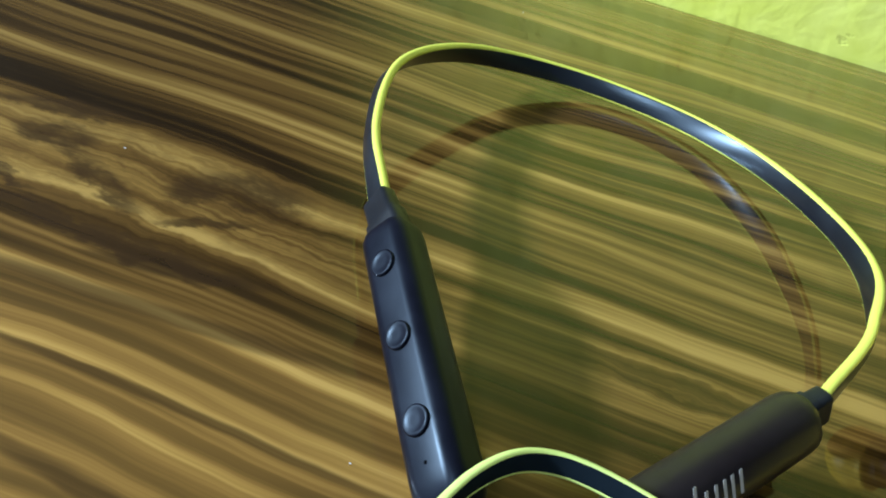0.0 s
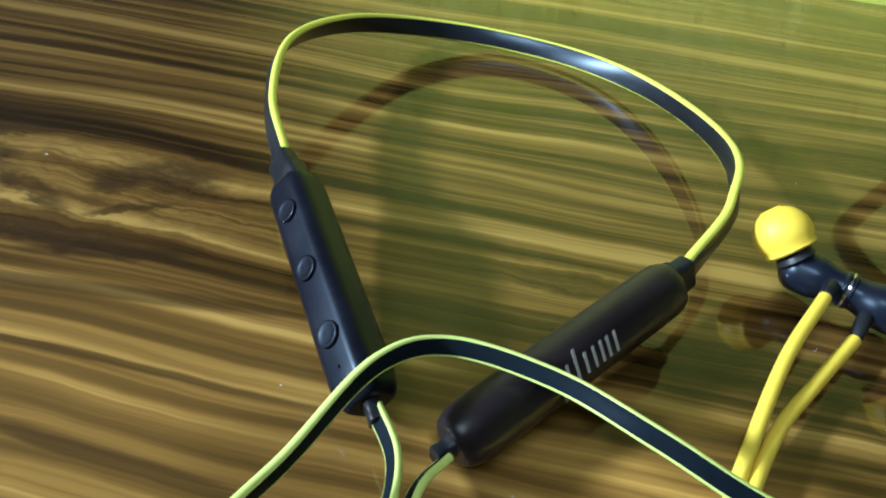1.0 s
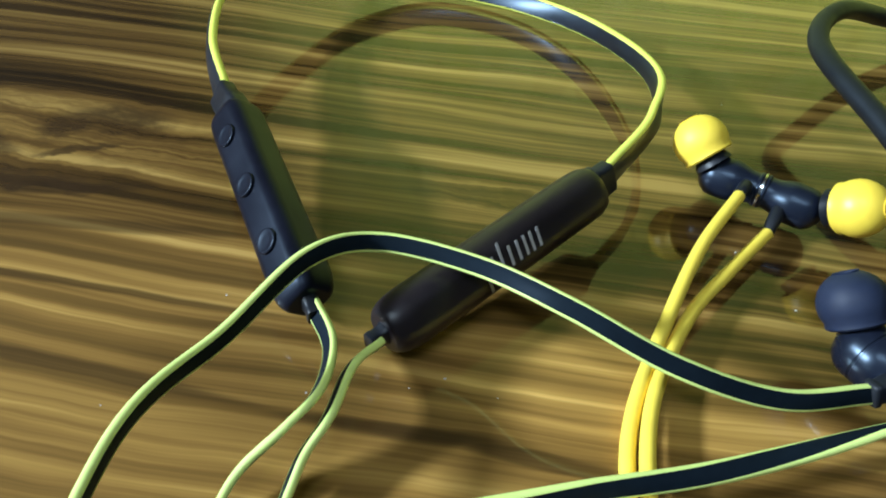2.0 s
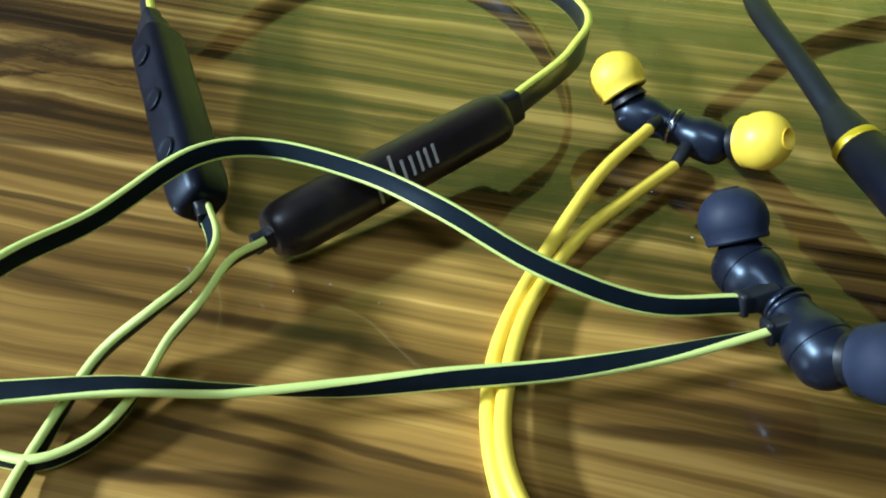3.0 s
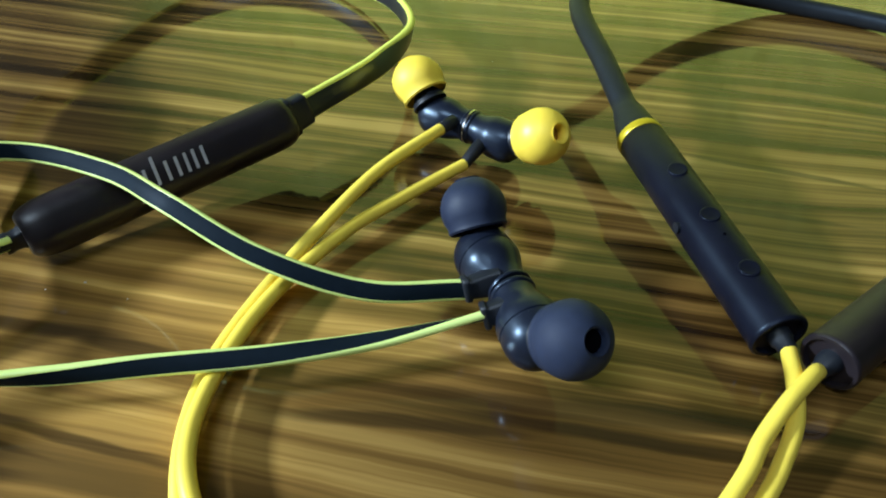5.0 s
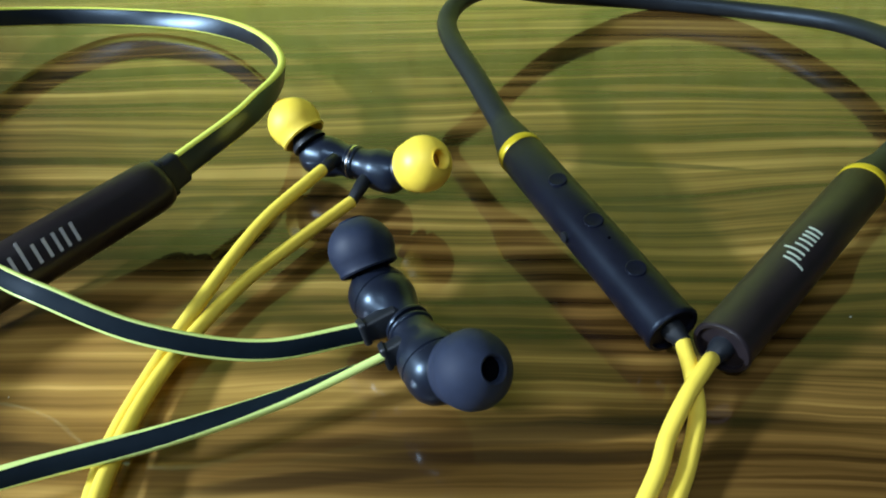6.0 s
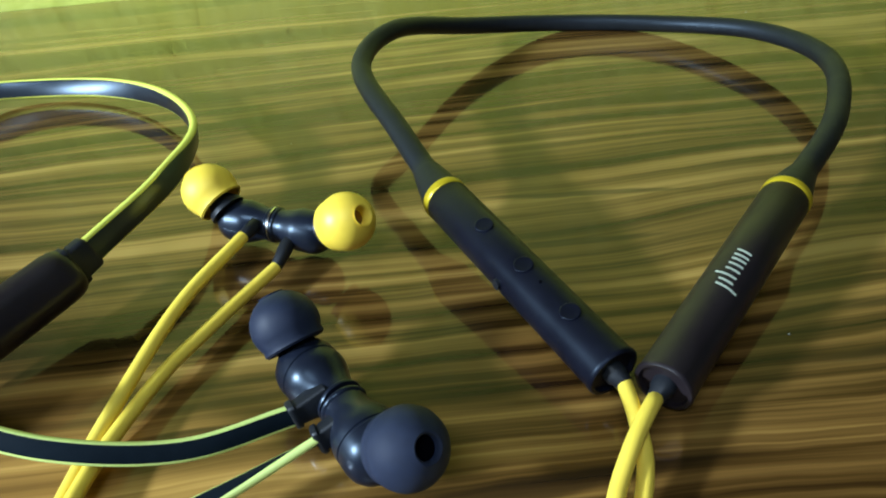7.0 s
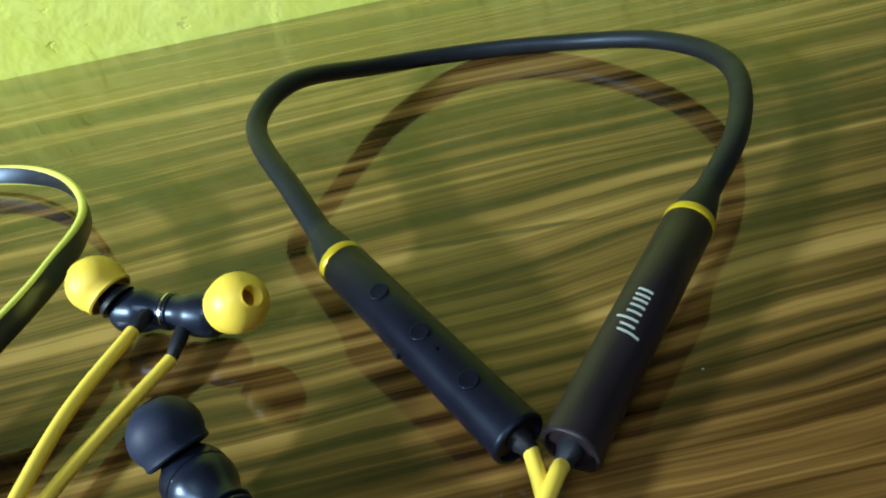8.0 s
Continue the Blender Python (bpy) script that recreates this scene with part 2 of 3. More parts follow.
def loft(rings, cap=True):
    """Joins rings of points, each of the same number, into one skin."""
    bm = bmesh.new()
    rows = [[bm.verts.new(v) for v in r] for r in rings]
    n = len(rows[0])
    for a, b in zip(rows, rows[1:]):
        for i in range(n):
            bm.faces.new((a[i], a[(i + 1) % n], b[(i + 1) % n], b[i]))
    if cap:
        bm.faces.new(rows[0][::-1])
        bm.faces.new(rows[-1])
    bmesh.ops.recalc_face_normals(bm, faces=bm.faces[:])
    return bm


def tube(p, radius, seg=16):
    """A round cord along p; radius is a number or one for each point."""
    t = tangents(p)
    side = t[0].orthogonal().normalized()
    rings = []
    for i, (c, d) in enumerate(zip(p, t)):
        side = (side - d * side.dot(d)).normalized()
        other = d.cross(side)
        r = radius if isinstance(radius, float) else radius[i]
        rings.append([c + (side * math.cos(a) + other * math.sin(a)) * r for a in (2 * math.pi * k / seg for k in range(seg))])
    return loft(rings)


def strip(p, wide, section):
    """Sweeps a section of (along the width, through the thickness) points along p; wide gives the width's direction at each point."""
    rings = []
    for c, d, w in zip(p, tangents(p), wide):
        w = (w - d * w.dot(d)).normalized()
        nrm = d.cross(w)
        rings.append([c + w * a + nrm * b for a, b in section])
    return loft(rings)


def rounded(w, h, r, k=5):
    out = []
    for cx, cy, a0 in ((w / 2 - r, h / 2 - r, 0), (r - w / 2, h / 2 - r, 90), (r - w / 2, r - h / 2, 180), (w / 2 - r, r - h / 2, 270)):
        out += [(cx + r * math.cos(radians(a0 + 90 * j / k)), cy + r * math.sin(radians(a0 + 90 * j / k))) for j in range(k + 1)]
    return out


def half_round(edge, inner, th, side):
    """The section of a piping: flat towards the core, rounded outside."""
    pts = [(inner, -th / 2), (inner, th / 2)] if side > 0 else [(inner, th / 2), (inner, -th / 2)]
    for j in range(7):
        a = math.pi * j / 6
        pts.append((edge - side * th * 0.35 + side * th * 0.35 * math.sin(a), side * th / 2 * math.cos(a)))
    return pts


def ribbon(parent, name, p, wide, width, th, piping, core_label, edge_label, black, edging=None, lower=None):
    """A flat band with a coloured piping on each edge; the lower edge's piping may be narrower."""
    low = piping if lower is None else lower
    shift = (low - piping) / 2
    core = part(name, strip(p, wide, [(a + shift, c) for a, c in rounded(width - piping - low, th * 0.9, th * 0.12, 2)]), black, parent, core_label)
    for s, k in ((1, piping), (-1, low)):
        part("piping", strip(p, wide, half_round(s * width / 2, s * (width / 2 - k), th * (1.0 if k == piping else 0.8), s)), edging or BANDLIME, core, edge_label)
    return core


def lathe(profile, base, axis, seg=28, closed=True):
    """Turns (distance along the axis, radius) points about the axis."""
    axis = Vector(axis).normalized()
    u = axis.orthogonal().normalized()
    v = axis.cross(u)
    base = Vector(base)
    return loft([[base + axis * h + (u * math.cos(a) + v * math.sin(a)) * max(r, 0.00002) for a in (2 * math.pi * k / seg for k in range(seg))] for h, r in profile], closed)


def frame_of(axis, face):
    axis = Vector(axis).normalized()
    face = Vector(face)
    face = (face - axis * face.dot(axis)).normalized()
    return axis, face, axis.cross(face)


def box_pod(a, b, face, wide, deep, corner):
    """A bar with a rounded oblong section from a to b, domed at b, shouldered at a; face is the way its broad side looks."""
    a, b = Vector(a), Vector(b)
    axis, f, w = frame_of(b - a, face)
    length = (b - a).length
    rings = []
    stops = [(0.0, 0.6), (0.0003, 0.76), (0.001, 0.89), (0.0021, 0.965), (0.0036, 0.995), (0.006, 1.0)]
    stops += [(length * k / 8, 1.0) for k in range(2, 7)]
    stops += [(length - 0.0055 + 0.0055 * math.sin(radians(q)), 0.62 + 0.38 * math.cos(radians(q))) for q in (0, 20, 40, 55, 68, 78, 86, 90)]
    for h, s in stops:
        rings.append([a + axis * h + w * (u * s) + f * (v * s) for u, v in rounded(wide, deep, corner, 6)])
    return loft(rings)


# ---- the room ----
def slab(name, label, category, material, *b):
    return tagged(part(name, box(*b), material, None, "", False), label, category, "", "structure")


WALL_Y = 0.279
slab("wall_north", "lime green plaster wall with brown shade painted above and at the sides", "wall", LIME, -1.11, WALL_Y, -0.75, 2.0, WALL_Y + 0.15, 1.95)
slab("wall_south", "plain dark grey painted wall", "wall", CREAM, -1.11, -2.15, -0.75, 2.0, -2.0, 1.95)
slab("wall_east", "plain dark grey painted wall", "wall", CREAM, 2.0, -2.15, -0.75, 2.15, WALL_Y + 0.15, 1.95)
slab("floor", "grey tiled floor under the table", "floor", TILE, -1.11, -2.15, -0.85, 2.15, WALL_Y + 0.2, -0.75)
slab("ceiling", "plain white painted ceiling", "ceiling", WHITE, -1.11, -2.15, 1.95, 2.15, WALL_Y + 0.2, 2.05)


def wall_west():
    """The wall with the window's opening."""
    bm = bmesh.new()
    y0, y1, z0, z1 = -0.45, -0.04, 0.3, 0.69
    for b in ((-2.15, y0, -0.75, 1.95), (y1, WALL_Y + 0.2, -0.75, 1.95), (y0, y1, -0.75, z0), (y0, y1, z1, 1.95)):
        piece = box(-1.11, b[0], b[2], -0.96, b[1], b[3])
        me = bpy.data.meshes.new("piece")
        piece.to_mesh(me)
        piece.free()
        bm.from_mesh(me)
        bpy.data.meshes.remove(me)
    return part("wall_west", bm, CREAM, None, "", False)


tagged(wall_west(), "dark grey painted wall with a window opening", "wall", "", "structure")


# ---- the table ----
def table():
    t = tagged(empty("table", (0, 0, -0.75)), "walnut brown glossy laminate table pushed against the wall", "table")
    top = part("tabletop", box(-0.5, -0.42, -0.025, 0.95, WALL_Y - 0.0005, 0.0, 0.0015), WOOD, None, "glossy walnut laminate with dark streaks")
    legs = [part("leg", box(x, y, -0.75, x + 0.05, y + 0.05, -0.0255, 0.002), WOOD) for x in (-0.45, 0.85) for y in (-0.38, 0.2)]
    for o in (top, *legs):
        o.parent = t
        o.matrix_parent_inverse = Matrix.Translation((0, 0, 0.75))
    return t


table()


# ---- flat-band earphones ----
def ear_tip(parent, centre, axis, r, material, label):
    """A soft mushroom tip: a dome with a bore, hollow behind."""
    axis = Vector(axis).normalized()
    prof = [(-0.55 * r, 0.30 * r), (0.35 * r, 0.30 * r), (0.5 * r, 0.6 * r), (0.2 * r, 0.82 * r), (-0.45 * r, 0.84 * r), (-0.62 * r, 0.80 * r), (-0.66 * r, 0.84 * r), (-0.6 * r, 0.9 * r)]
    for q in (-28, -15, 0, 15, 30, 42, 53, 62, 69):
        prof.append((r * 0.98 * math.sin(radians(q)), r * math.cos(radians(q))))
    prof += [(0.945 * r, 0.37 * r), (0.94 * r, 0.335 * r), (0.89 * r, 0.3 * r), (0.55 * r, 0.285 * r), (0.1 * r, 0.28 * r), (0.1 * r, 0.0)]
    tip = part("ear_tip", lathe(prof, centre, axis, 32, False), material, parent, label)
    part("nozzle", lathe([(-1.0 * r, 0.7 * r), (-0.8 * r, 0.64 * r), (-0.6 * r, 0.5 * r), (-0.3 * r, 0.29 * r), (0.05 * r, 0.28 * r), (0.06 * r, 0.1 * r)], centre, axis, 20), SLEEVE, parent)
    # a disc in the bore carries its painted shade
    deep = 0.74 if material is SILICONE else 0.5
    part("bore", lathe([((deep - 0.06) * r, 0.295 * r), (deep * r, 0.285 * r), ((deep - 0.02) * r, 0.0)], centre, axis, 20), HOLE if material is SILICONE else BORESHADE, parent)
    return tip


def ear_bud(parent, joint, cup, tip, r_cup, r_bar, r_tip, tip_mat, tip_label, stub_to, stub, flare=0.75, seam=True, lean=(0, 0, 0)):
    """One earbud: a waisted barrel from the joint to its cup, a tilted nozzle with a soft tip, a stub for the cable."""
    j, c, t = Vector(joint), Vector(cup), Vector(tip)
    axis = (c - j).normalized()
    d = (c - j).length
    prof = [(0.0002, r_bar * 0.9), (0.0003, r_bar * 1.07), (0.0006, r_bar * 1.1), (0.0009, r_bar * 1.07), (0.0011, r_bar)]
    wide = flare * d
    for k in range(1, 9):
        u = k / 8
        prof.append((0.0011 + (wide - 0.0011) * u, r_bar + (r_cup - r_bar) * (u * u * (3 - 2 * u)) ** 1.3))
    if seam:
        prof += [(wide + 0.0009, r_cup), (wide + 0.00105, r_cup * 0.965), (wide + 0.0013, r_cup * 0.965), (wide + 0.00145, r_cup)]
    for q in (0, 18, 36, 52, 66, 78, 88):
        prof.append((d * (flare + 0.3) + r_cup * 0.85 * math.sin(radians(q)), r_cup * math.cos(radians(q))))
    bud = part("earbud", lathe(prof, j, axis, 32), SHINY, parent, "glossy black waisted earbud shell")
    ear_tip(bud, t, t - c + Vector(lean), r_tip, tip_mat, tip_label)
    s0, s1 = Vector(stub_to[0]), Vector(stub_to[1])
    if stub == "round":
        part("strain_relief", tube([s0, s0.lerp(s1, 0.4), s0.lerp(s1, 0.95), s1], [0.0014, 0.0015, 0.0012, 0.0009], 14), SLEEVE, bud)
    else:
        ax = (s1 - s0).normalized()
        w = Vector((0, 0.35, 0.94))
        rings = []
        for h, wd, dp in ((0.0, 0.0046, 0.0038), (0.3, 0.0042, 0.0034), (0.6, 0.0037, 0.003), (0.84, 0.0034, 0.0027), (0.88, 0.0041, 0.0031), (1.0, 0.0041, 0.003), (1.05, 0.0036, 0.0026)):
            _, f, ww = frame_of(ax, w)
            rings.append([s0.lerp(s1, h) + f * a + ww * b for a, b in rounded(wd, dp, 0.0006, 3)])
        part("strain_relief", loft(rings), SLEEVE, bud)
    return bud


def logo(parent, origin, along, up, nrm, h, material, radius=0.0):
    """A printed mark: thin plain bars of uneven height; bent over a barrel of that radius."""
    o, al, upv, nr = Vector(origin), Vector(along).normalized(), Vector(up).normalized(), Vector(nrm).normalized()
    cols = 4

    def put(x0, x1, y0, y1):
        bm = bmesh.new()
        vs = []
        for lift in (0.00001, 0.00007):
            for i in range(cols + 1):
                y = y0 + (y1 - y0) * i / cols
                for x in (x0, x1):
                    p = o + al * (x + 0.12 * y)
                    if radius:
                        a = y / radius
                        p = p - nr * radius + (nr * math.cos(a) + upv * math.sin(a)) * (radius + lift)
                    else:
                        p = p + upv * y + nr * lift
                    vs.append(bm.verts.new(p))
        n = 2 * (cols + 1)
        for i in range(cols):
            bm.faces.new([vs[n + 2 * i + q] for q in (0, 1, 3, 2)])
        ring = list(range(0, n, 2)) + list(range(n - 1, 0, -2))
        for q, t in zip(ring, ring[1:] + ring[:1]):
            bm.faces.new((vs[q], vs[t], vs[n + t], vs[n + q]))
        bmesh.ops.recalc_face_normals(bm, faces=bm.faces[:])
        part("printed_bar", bm, material, parent, "", False)

    for x, y0, y1 in ((0.0, -1.0, 0.5), (0.5, -0.5, 0.5), (1.05, -0.5, 0.95), (1.65, -0.5, 0.5), (2.2, -0.5, 0.5), (2.7, -0.5, 0.5), (3.15, -0.5, 0.5), (3.65, -0.5, 0.5)):
        put(x * h, (x + 0.17) * h, y0 * h, y1 * h)


def button(parent, at, nrm, r, height, ring):
    prof = [(-0.0004, r), (height * 0.6, r), (height * 0.9, r * 0.95), (height, r * 0.86)]
    prof += [(height * 0.75, r * 0.55), (height * 0.75, r * 0.42), (height, r * 0.3), (height, 0.0)] if ring else [(height * 0.8, r * 0.7), (height * 0.78, r * 0.3), (height * 0.8, 0.0)]
    return part("button", lathe(prof, at, nrm, 28), GLOSS, parent)


def turned(p, angles):
    """Directions across p, turned from upright by the angles (degrees; plus leans to the left of the way along p)."""
    t = tangents(p)
    out = []
    for i, d in enumerate(t):
        flat = Vector((-d.y, d.x, 0)).normalized()
        k = i / (len(p) - 1) * (len(angles) - 1)
        a = angles[int(k)] + (angles[min(int(k) + 1, len(angles) - 1)] - angles[int(k)]) * (k - int(k))
        out.append(Vector((0, 0, 1)) * math.cos(radians(a)) + flat * math.sin(radians(a)))
    return out


def flat_earphones():
    e = tagged(empty("neckband_earphones", (0.045, 0.1, 0)), "black flat-band neckband earphones with lime yellow piping on the table", "earphones", "earphones on the table")
    root = empty("tmp")
    upper = [(0.0055, 0.097, 0.0155), (-0.005, 0.1166, 0.0169), (-0.0092, 0.141, 0.0185), (-0.0023, 0.1647, 0.0153), (0.0124, 0.1825, 0.0093), (0.0364, 0.1908, 0.0059), (0.0641, 0.1849, 0.0062), (0.0856, 0.1648, 0.0092), (0.0993, 0.1344, 0.0125), (0.0963, 0.1086, 0.0138), (0.0859, 0.0876, 0.0144)]
    lower = [(0.0032, 0.096, 0.011), (-0.0068, 0.1166, 0.012), (-0.0124, 0.1404, 0.0137), (-0.0048, 0.1632, 0.0095), (0.0116, 0.1803, 0.0043), (0.0355, 0.1877, 0.0009), (0.0635, 0.1818, 0.0009), (0.0851, 0.1652, 0.0031), (0.0979, 0.138, 0.0081), (0.0982, 0.1124, 0.0113), (0.0874, 0.0872, 0.0092)]
    u, l = catmull(upper, 14), catmull(lower, 14)
    mid = [(a + b) / 2 for a, b in zip(u, l)]
    wide = [a - b for a, b in zip(u, l)]
    ribbon(root, "neckband", mid, wide, 0.0056, 0.0019, 0.0007, "flat black rubber band", "lime yellow piping", BANDBLACK, NECKLIME, 0.00032)

    # the pod with three buttons
    a, b = Vector((0.0095, 0.0895, 0.0135)), Vector((0.0372, 0.0472, 0.0068))
    axis, f, w = frame_of(b - a, (-0.64, -0.42, 0.64))
    pod = part("control_pod", box_pod(a, b, f, 0.0098, 0.0088, 0.0027), GLOSS, root, "black control pod with three round buttons")
    for s in (0.0095, 0.0238, 0.0382):
        button(pod, a + axis * s + f * 0.0044, f, 0.0024, 0.0006, False)
    part("microphone_hole", lathe([(-0.0003, 0.0003), (0.00004, 0.0003), (0.00004, 0.0)], a + axis * 0.0445 + f * 0.0044, f, 10), HOLE, pod)
    sleeve(pod, mid[0], a + axis * 0.003, wide[0])
    stub(pod, b - axis * 0.001, axis, w)

    # the pod with the printed mark
    a2, b2 = Vector((0.0842, 0.0848, 0.0105)), Vector((0.0508, 0.0432, 0.0066))
    axis2, f2, w2 = frame_of(b2 - a2, (0.58, -0.46, 0.6))
    pod2 = part("battery_pod", box_pod(a2, b2, f2, 0.0104, 0.0092, 0.0042), UMBER, root, "satin black battery pod with a printed mark")
    logo(pod2, a2 + axis2 * 0.034 + f2 * 0.0046, -axis2, f2.cross(-axis2), f2, 0.0036, PRINT)
    sleeve(pod2, mid[-1], a2 + axis2 * 0.003, wide[-1])
    stub(pod2, b2 - axis2 * 0.001, axis2, w2)

    # the two flat cables, each from its pod to its earbud
    first = [(0.0506, 0.0402, 0.0075), (0.0476, 0.0341, 0.0083), (0.0465, 0.0253, 0.0078), (0.0441, 0.0193, 0.0058), (0.0429, 0.0121, 0.0036), (0.0407, 0.0044, 0.0026), (0.0354, -0.0009, 0.0026), (0.027, -0.0013, 0.0026), (0.012, -0.004, 0.006), (-0.008, -0.008, 0.004), (-0.018, -0.022, 0.003), (-0.006, -0.036, 0.003), (0.014, -0.032, 0.008), (0.0245, -0.013, 0.018)]
    first += [(0.0259, 0.0109, 0.0212), (0.0314, 0.0286, 0.0185), (0.0383, 0.0461, 0.0185), (0.0479, 0.0541, 0.0163), (0.0643, 0.052, 0.0161), (0.0789, 0.0435, 0.0183), (0.0954, 0.0383, 0.0147), (0.1119, 0.0389, 0.0102), (0.1268, 0.0439, 0.0087)]
    p = catmull(first, 10)
    ribbon(root, "cable", p, turned(p, FIRST_TURN), 0.0034, 0.0013, 0.0004, "flat black cable", "lime yellow piping", CABLEBLACK)
    second = [(0.0379, 0.0467, 0.0068), (0.043, 0.0386, 0.0074), (0.0442, 0.0287, 0.0092), (0.0411, 0.0219, 0.0085), (0.0359, 0.0157, 0.005), (0.0343, 0.0086, 0.003), (0.0347, -0.0031, 0.0026), (0.037, -0.025, 0.005), (0.02, -0.046, 0.003), (-0.012, -0.05, 0.003), (-0.03, -0.03, 0.003), (-0.015, -0.01, 0.0035)]
    second += [(0.0079, -0.0011, 0.0076), (0.0267, 0.0041, 0.008), (0.0428, 0.0089, 0.0081), (0.0563, 0.0125, 0.0064), (0.0702, 0.0166, 0.0058), (0.0849, 0.0214, 0.0062), (0.1004, 0.0267, 0.006), (0.1156, 0.0333, 0.0058), (0.1305, 0.0394, 0.008)]
    q = catmull(second, 10)
    ribbon(root, "cable", q, turned(q, SECOND_TURN), 0.0034, 0.0013, 0.0004, "flat black cable", "lime yellow piping", CABLEBLACK)

    # the earbuds, held together back to back
    joint = (0.1342, 0.0451, 0.0086)
    ear_bud(root, joint, (0.1289, 0.0531, 0.0082), (0.1259, 0.0584, 0.0137), 0.0052, 0.0035, 0.00565, SILICONE, "dark grey silicone tip", ((0.132, 0.0464, 0.0096), (0.1268, 0.0439, 0.0087)), "flat")
    ear_bud(root, joint, (0.1387, 0.0363, 0.0084), (0.1435, 0.0309, 0.0146), 0.0052, 0.0035, 0.0057, SILICONE, "dark grey silicone tip with a dark bore", ((0.1354, 0.0412, 0.0094), (0.1305, 0.0394, 0.008)), "flat")
    gather(e, root)
    return e


def sleeve(parent, outer, inner, wide):
    """The moulded sleeve in which the band ends."""
    o, i = Vector(outer), Vector(inner)
    ax = (i - o).normalized()
    _, f, w = frame_of(ax, wide)
    rings = []
    for h, s in ((-0.0008, 0.9), (-0.0004, 1.04), (0.0, 1.06), (0.42, 1.1), (0.46, 1.28), (0.62, 1.32), (1.0, 1.36)):
        c = o + ax * h if h < 0 else o.lerp(i, h)
        rings.append([c + f * a * s + w * b * s for a, b in rounded(0.0062, 0.0034, 0.0009, 3)])
    part("strain_relief", loft(rings), SLEEVE, parent)


def stub(parent, base, axis, side):
    rings = []
    _, f, w = frame_of(axis, (0, 0, 1))
    for h, s in ((0.0, 1.15), (0.0012, 1.1), (0.0016, 0.95), (0.003, 0.9), (0.0034, 1.0), (0.0042, 0.95)):
        rings.append([Vector(base) + Vector(axis) * h + f * a * s + w * b * s for a, b in rounded(0.0036, 0.0026, 0.0007, 3)])
    part("cable_stub", loft(rings), SLEEVE, parent)


def gather(thing, root):
    """Hands the parts built under root over to the thing, in their places."""
    for c in list(root.children):
        c.parent = thing
        c.matrix_parent_inverse = Matrix.Translation(-thing.location)
    bpy.data.objects.remove(root)


FIRST_TURN = [30, 30, 30, 28, 25, 20, 10, 0, 0, 0, 0, 0, 0, -5, -5, 5, 20, 38, 45, 45, 45, 40, 30]
SECOND_TURN = [35, 30, 30, 28, 25, 20, 0, 0, 0, 0, 0, 40, 55, 68, 98, 124, 182, 215, 238, 278, 328]
flat_earphones()


# ---- round-band earphones ----
def barrel(root, name, a, b, r, label, shell):
    """A cylindrical pod from its ring end a to its cable end b: the rubber collar, the coloured ring, the tube, the recessed end."""
    a, b = Vector(a), Vector(b)
    axis = (b - a).normalized()
    n = (b - a).length
    body = part(name, lathe([(0.0012, r * 0.96), (0.0014, r), (n * 0.5, r), (n - 0.0016, r), (n - 0.0008, r * 1.03), (n - 0.0003, r * 1.03), (n, r * 0.98), (n, r * 0.86), (n - 0.0007, r * 0.82), (n - 0.0008, 0.0)], a, axis, 40), shell, root, label)
    part("trim_ring", lathe([(-0.0006, r * 0.9), (-0.0006, r * 1.0), (-0.0004, r * 1.025), (0.001, r * 1.025), (0.0012, r * 1.0), (0.0012, r * 0.9)], a, axis, 40), GOLD, body, "yellow ring")
    part("cable_stub", lathe([(n - 0.0012, 0.0020), (n + 0.0006, 0.0019), (n + 0.0010, 0.0016), (n + 0.0026, 0.0014), (n + 0.0028, 0.0011)], a, axis, 20), SLEEVE, body)
    return body, axis, n


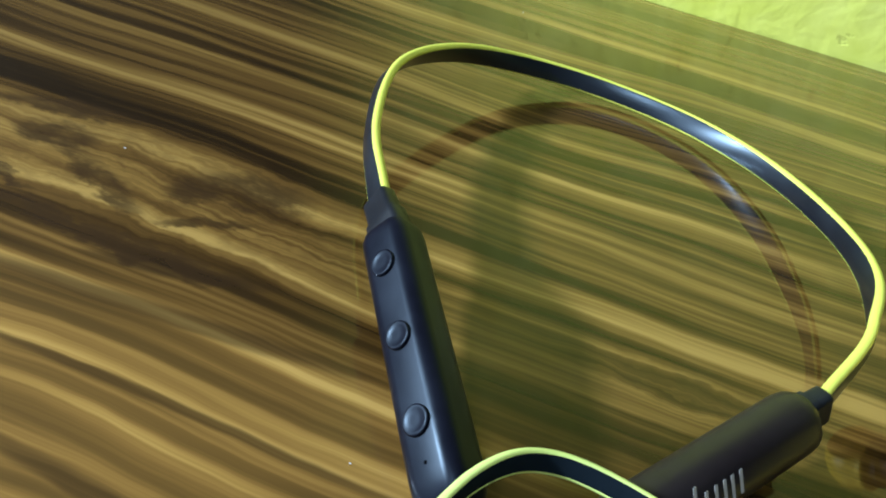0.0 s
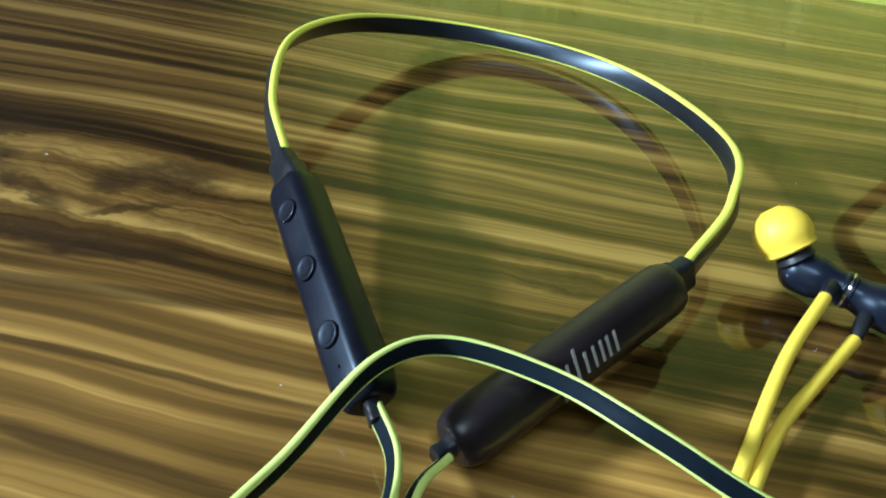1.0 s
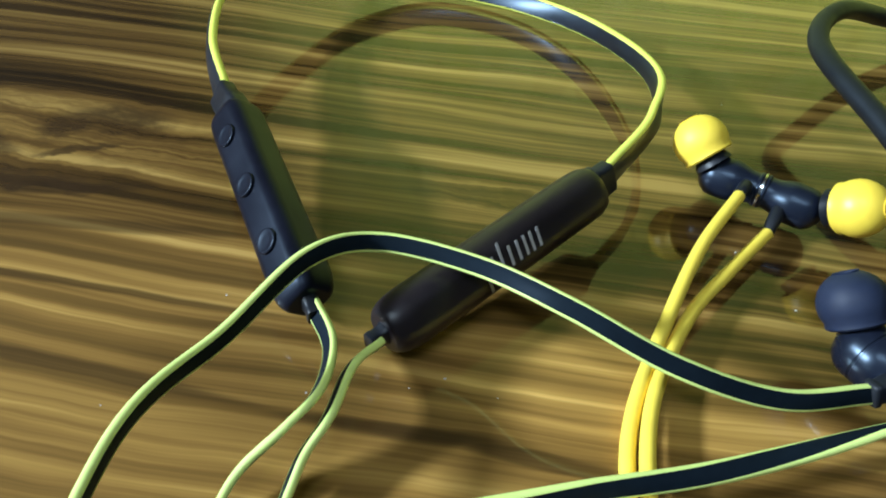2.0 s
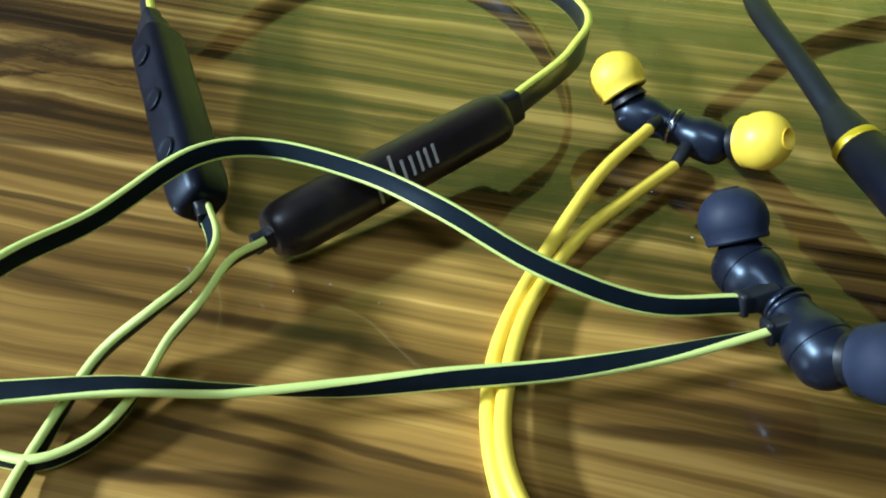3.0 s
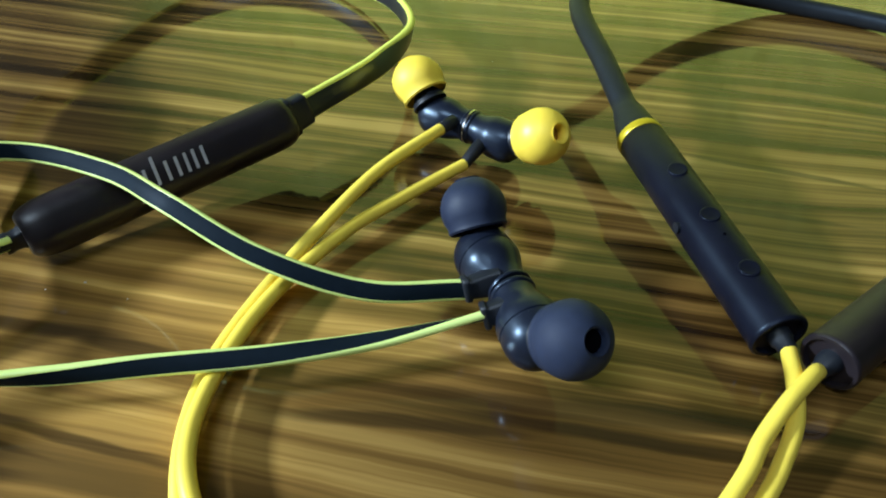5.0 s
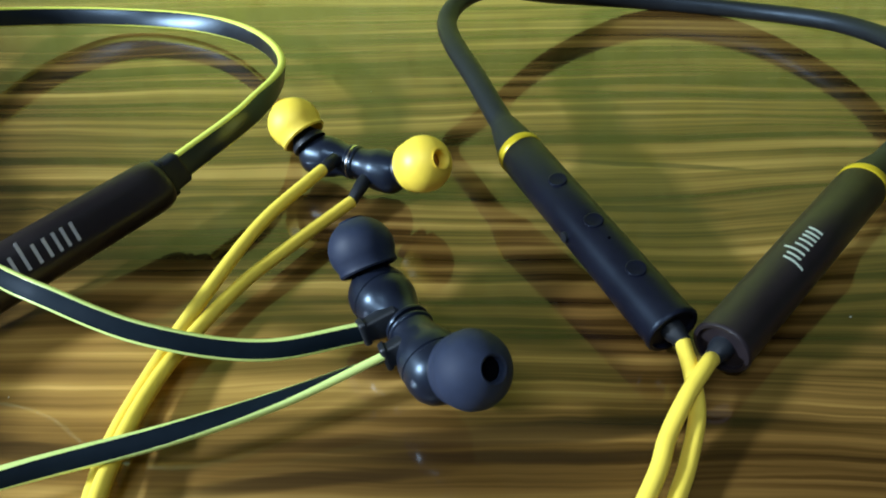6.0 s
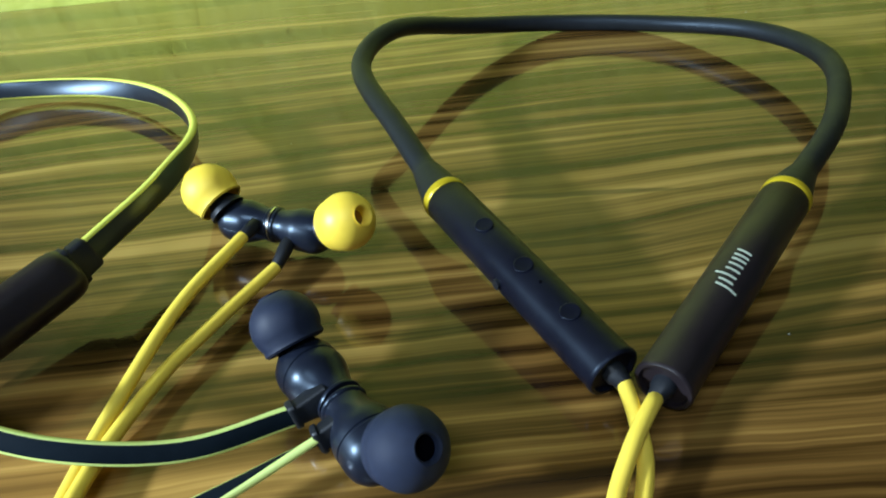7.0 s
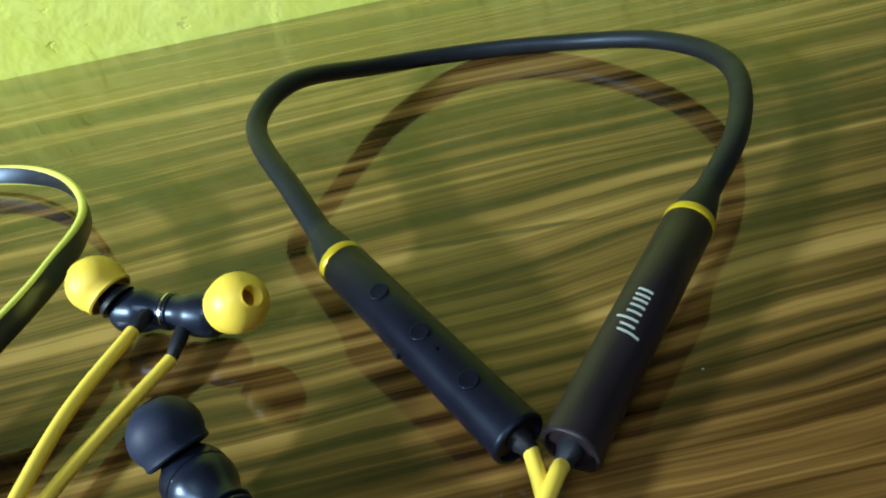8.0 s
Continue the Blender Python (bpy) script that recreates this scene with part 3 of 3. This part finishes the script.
def round_earphones():
    e = tagged(empty("neckband_earphones", (0.19, 0.1, 0)), "black round-band neckband earphones with yellow cables and tips", "earphones", "earphones on the table")
    root = empty("tmp")
    la, lb = Vector((0.1555, 0.0945, 0.0102)), Vector((0.1768, 0.0472, 0.0052))
    ra, rb = Vector((0.2207, 0.0812, 0.0102)), Vector((0.1831, 0.0430, 0.0054))
    r = 0.0047
    band = [la, (0.1482, 0.1191, 0.0132), (0.1406, 0.1511, 0.0158), (0.1513, 0.1732, 0.0164), (0.1749, 0.1922, 0.0079), (0.2051, 0.2001, 0.0028), (0.2344, 0.1909, 0.003), (0.2565, 0.1694, 0.0066), (0.2615, 0.1405, 0.0096), (0.2466, 0.1095, 0.0105), ra]
    p = catmull(band, 14)
    run = [0.0]
    for s, t in zip(p, p[1:]):
        run.append(run[-1] + (t - s).length)
    rad = []
    for s in run:
        k = min(s, run[-1] - s)
        rad.append(0.0026 + (r * 0.98 - 0.0026) * max(0.0, 1 - k / 0.0105) ** 0.8 if k < 0.0105 else 0.0026)
    part("neckband", tube(p, rad, 22), RUBBER, root, "round black rubber band")

    left, ax, n = barrel(root, "control_pod", la, lb, r, "black cylindrical control pod with low buttons", GLOSS)
    _, f, w = frame_of(ax, (-0.16, -0.07, 0.98))
    for k in (0.3, 0.54, 0.79):
        button(left, la + ax * (n * k) + f * (r - 0.00005), f, 0.0018, 0.00028, False)
    part("microphone_hole", lathe([(-0.0003, 0.0003), (0.00008, 0.0003), (0.00008, 0.0)], la + ax * (n * 0.635) + f * r, f, 10), HOLE, left)
    side = f * 0.2 + (w if w.x < 0 else -w) * 0.98
    part("charging_flap", lathe([(-0.0006, 0.0011), (0.0005, 0.001), (0.0006, 0.0)], la + ax * (n * 0.5) + side * r, side, 12), SLEEVE, left)

    right, ax2, n2 = barrel(root, "battery_pod", ra, rb, r, "black cylindrical battery pod with a printed mark", UMBER)
    _, f2, w2 = frame_of(ax2, (-0.25, -0.35, 0.9))
    logo(right, ra + ax2 * (n2 * 0.62) + f2 * r, -ax2, f2.cross(-ax2), f2, 0.0026, PALEPRINT, r)

    lead = [lb + ax * 0.0024, (0.1772, 0.0376, 0.0054), (0.1765, 0.0312, 0.0042), (0.1741, 0.025, 0.0026), (0.171, 0.0191, 0.0018), (0.162, 0.004, 0.0014), (0.145, -0.014, 0.0014), (0.125, -0.018, 0.0014), (0.110, -0.012, 0.0014)]
    lead += [(0.1006, -0.0027, 0.0014), (0.0935, 0.0103, 0.0014), (0.0907, 0.0248, 0.0014), (0.0921, 0.0397, 0.0016), (0.0979, 0.0572, 0.0046), (0.1051, 0.0753, 0.0072), (0.1144, 0.0923, 0.0079)]
    part("cable", tube(catmull(lead, 10), 0.00128, 14), YELLOWCABLE, root, "thin round yellow cable")
    lead2 = [rb + ax2 * 0.0024, (0.1794, 0.0385, 0.0066), (0.1751, 0.0329, 0.0066), (0.1711, 0.0269, 0.0048), (0.1679, 0.0205, 0.0036), (0.158, 0.006, 0.0016), (0.143, -0.011, 0.0014), (0.126, -0.0145, 0.0014), (0.1125, -0.0095, 0.0014)]
    lead2 += [(0.1004, 0.0015, 0.0036), (0.0943, 0.0121, 0.0036), (0.0931, 0.0262, 0.0034), (0.0953, 0.0423, 0.003), (0.1025, 0.0604, 0.0032), (0.1108, 0.073, 0.0035), (0.1205, 0.0866, 0.0036)]
    part("cable", tube(catmull(lead2, 10), 0.00128, 14), YELLOWCABLE, root, "thin round yellow cable")

    joint = Vector((0.1203, 0.0977, 0.0062))
    c1, c2 = Vector((0.1116, 0.1018, 0.0058)), Vector((0.1287, 0.0938, 0.0058))
    ear_bud(root, joint, c1, (0.107, 0.105, 0.0116), 0.0045, 0.0034, 0.0058, YELLOWTIP, "bright yellow silicone tip", ((0.1165, 0.0965, 0.0078), (0.1144, 0.0923, 0.0078)), "round", 0.68, False, (-0.0005, 0.0015, -0.001))
    bud = ear_bud(root, joint, c2, (0.1356, 0.0882, 0.0116), 0.0045, 0.0034, 0.0058, YELLOWTIP, "bright yellow silicone tip with an open bore", ((0.1236, 0.0932, 0.0058), (0.1205, 0.0866, 0.0036)), "round", 0.68, False)
    part("trim_ring", lathe([(-0.00022, 0.003), (-0.00022, 0.00378), (0.00022, 0.00378), (0.00022, 0.003)], joint, c2 - c1, 32), SILVER, bud, "thin silver ring")
    gather(e, root)
    return e


round_earphones()


# ---- small things ----
def specks():
    rng = random.Random(4)
    bm = bmesh.new()
    spots = [(0.12, 0.143), (0.056, 0.038), (0.0615, 0.041), (0.04, 0.034), (0.02, 0.052)] + [(rng.uniform(-0.08, 0.3), rng.uniform(0.0, 0.25)) for _ in range(9)]
    for x, y in spots:
        s = rng.uniform(0.00008, 0.0002)
        m = Matrix.Translation((x, y, s * 0.3)) @ Matrix.Diagonal((s * rng.uniform(0.8, 2), s, s * 0.5, 1))
        bmesh.ops.create_icosphere(bm, subdivisions=1, radius=1.0, matrix=m)
    return tagged(part("dust_specks", bm, DUST, None, "", False), "pale dust specks lying on the tabletop", "dust", "", "stuff")


specks()
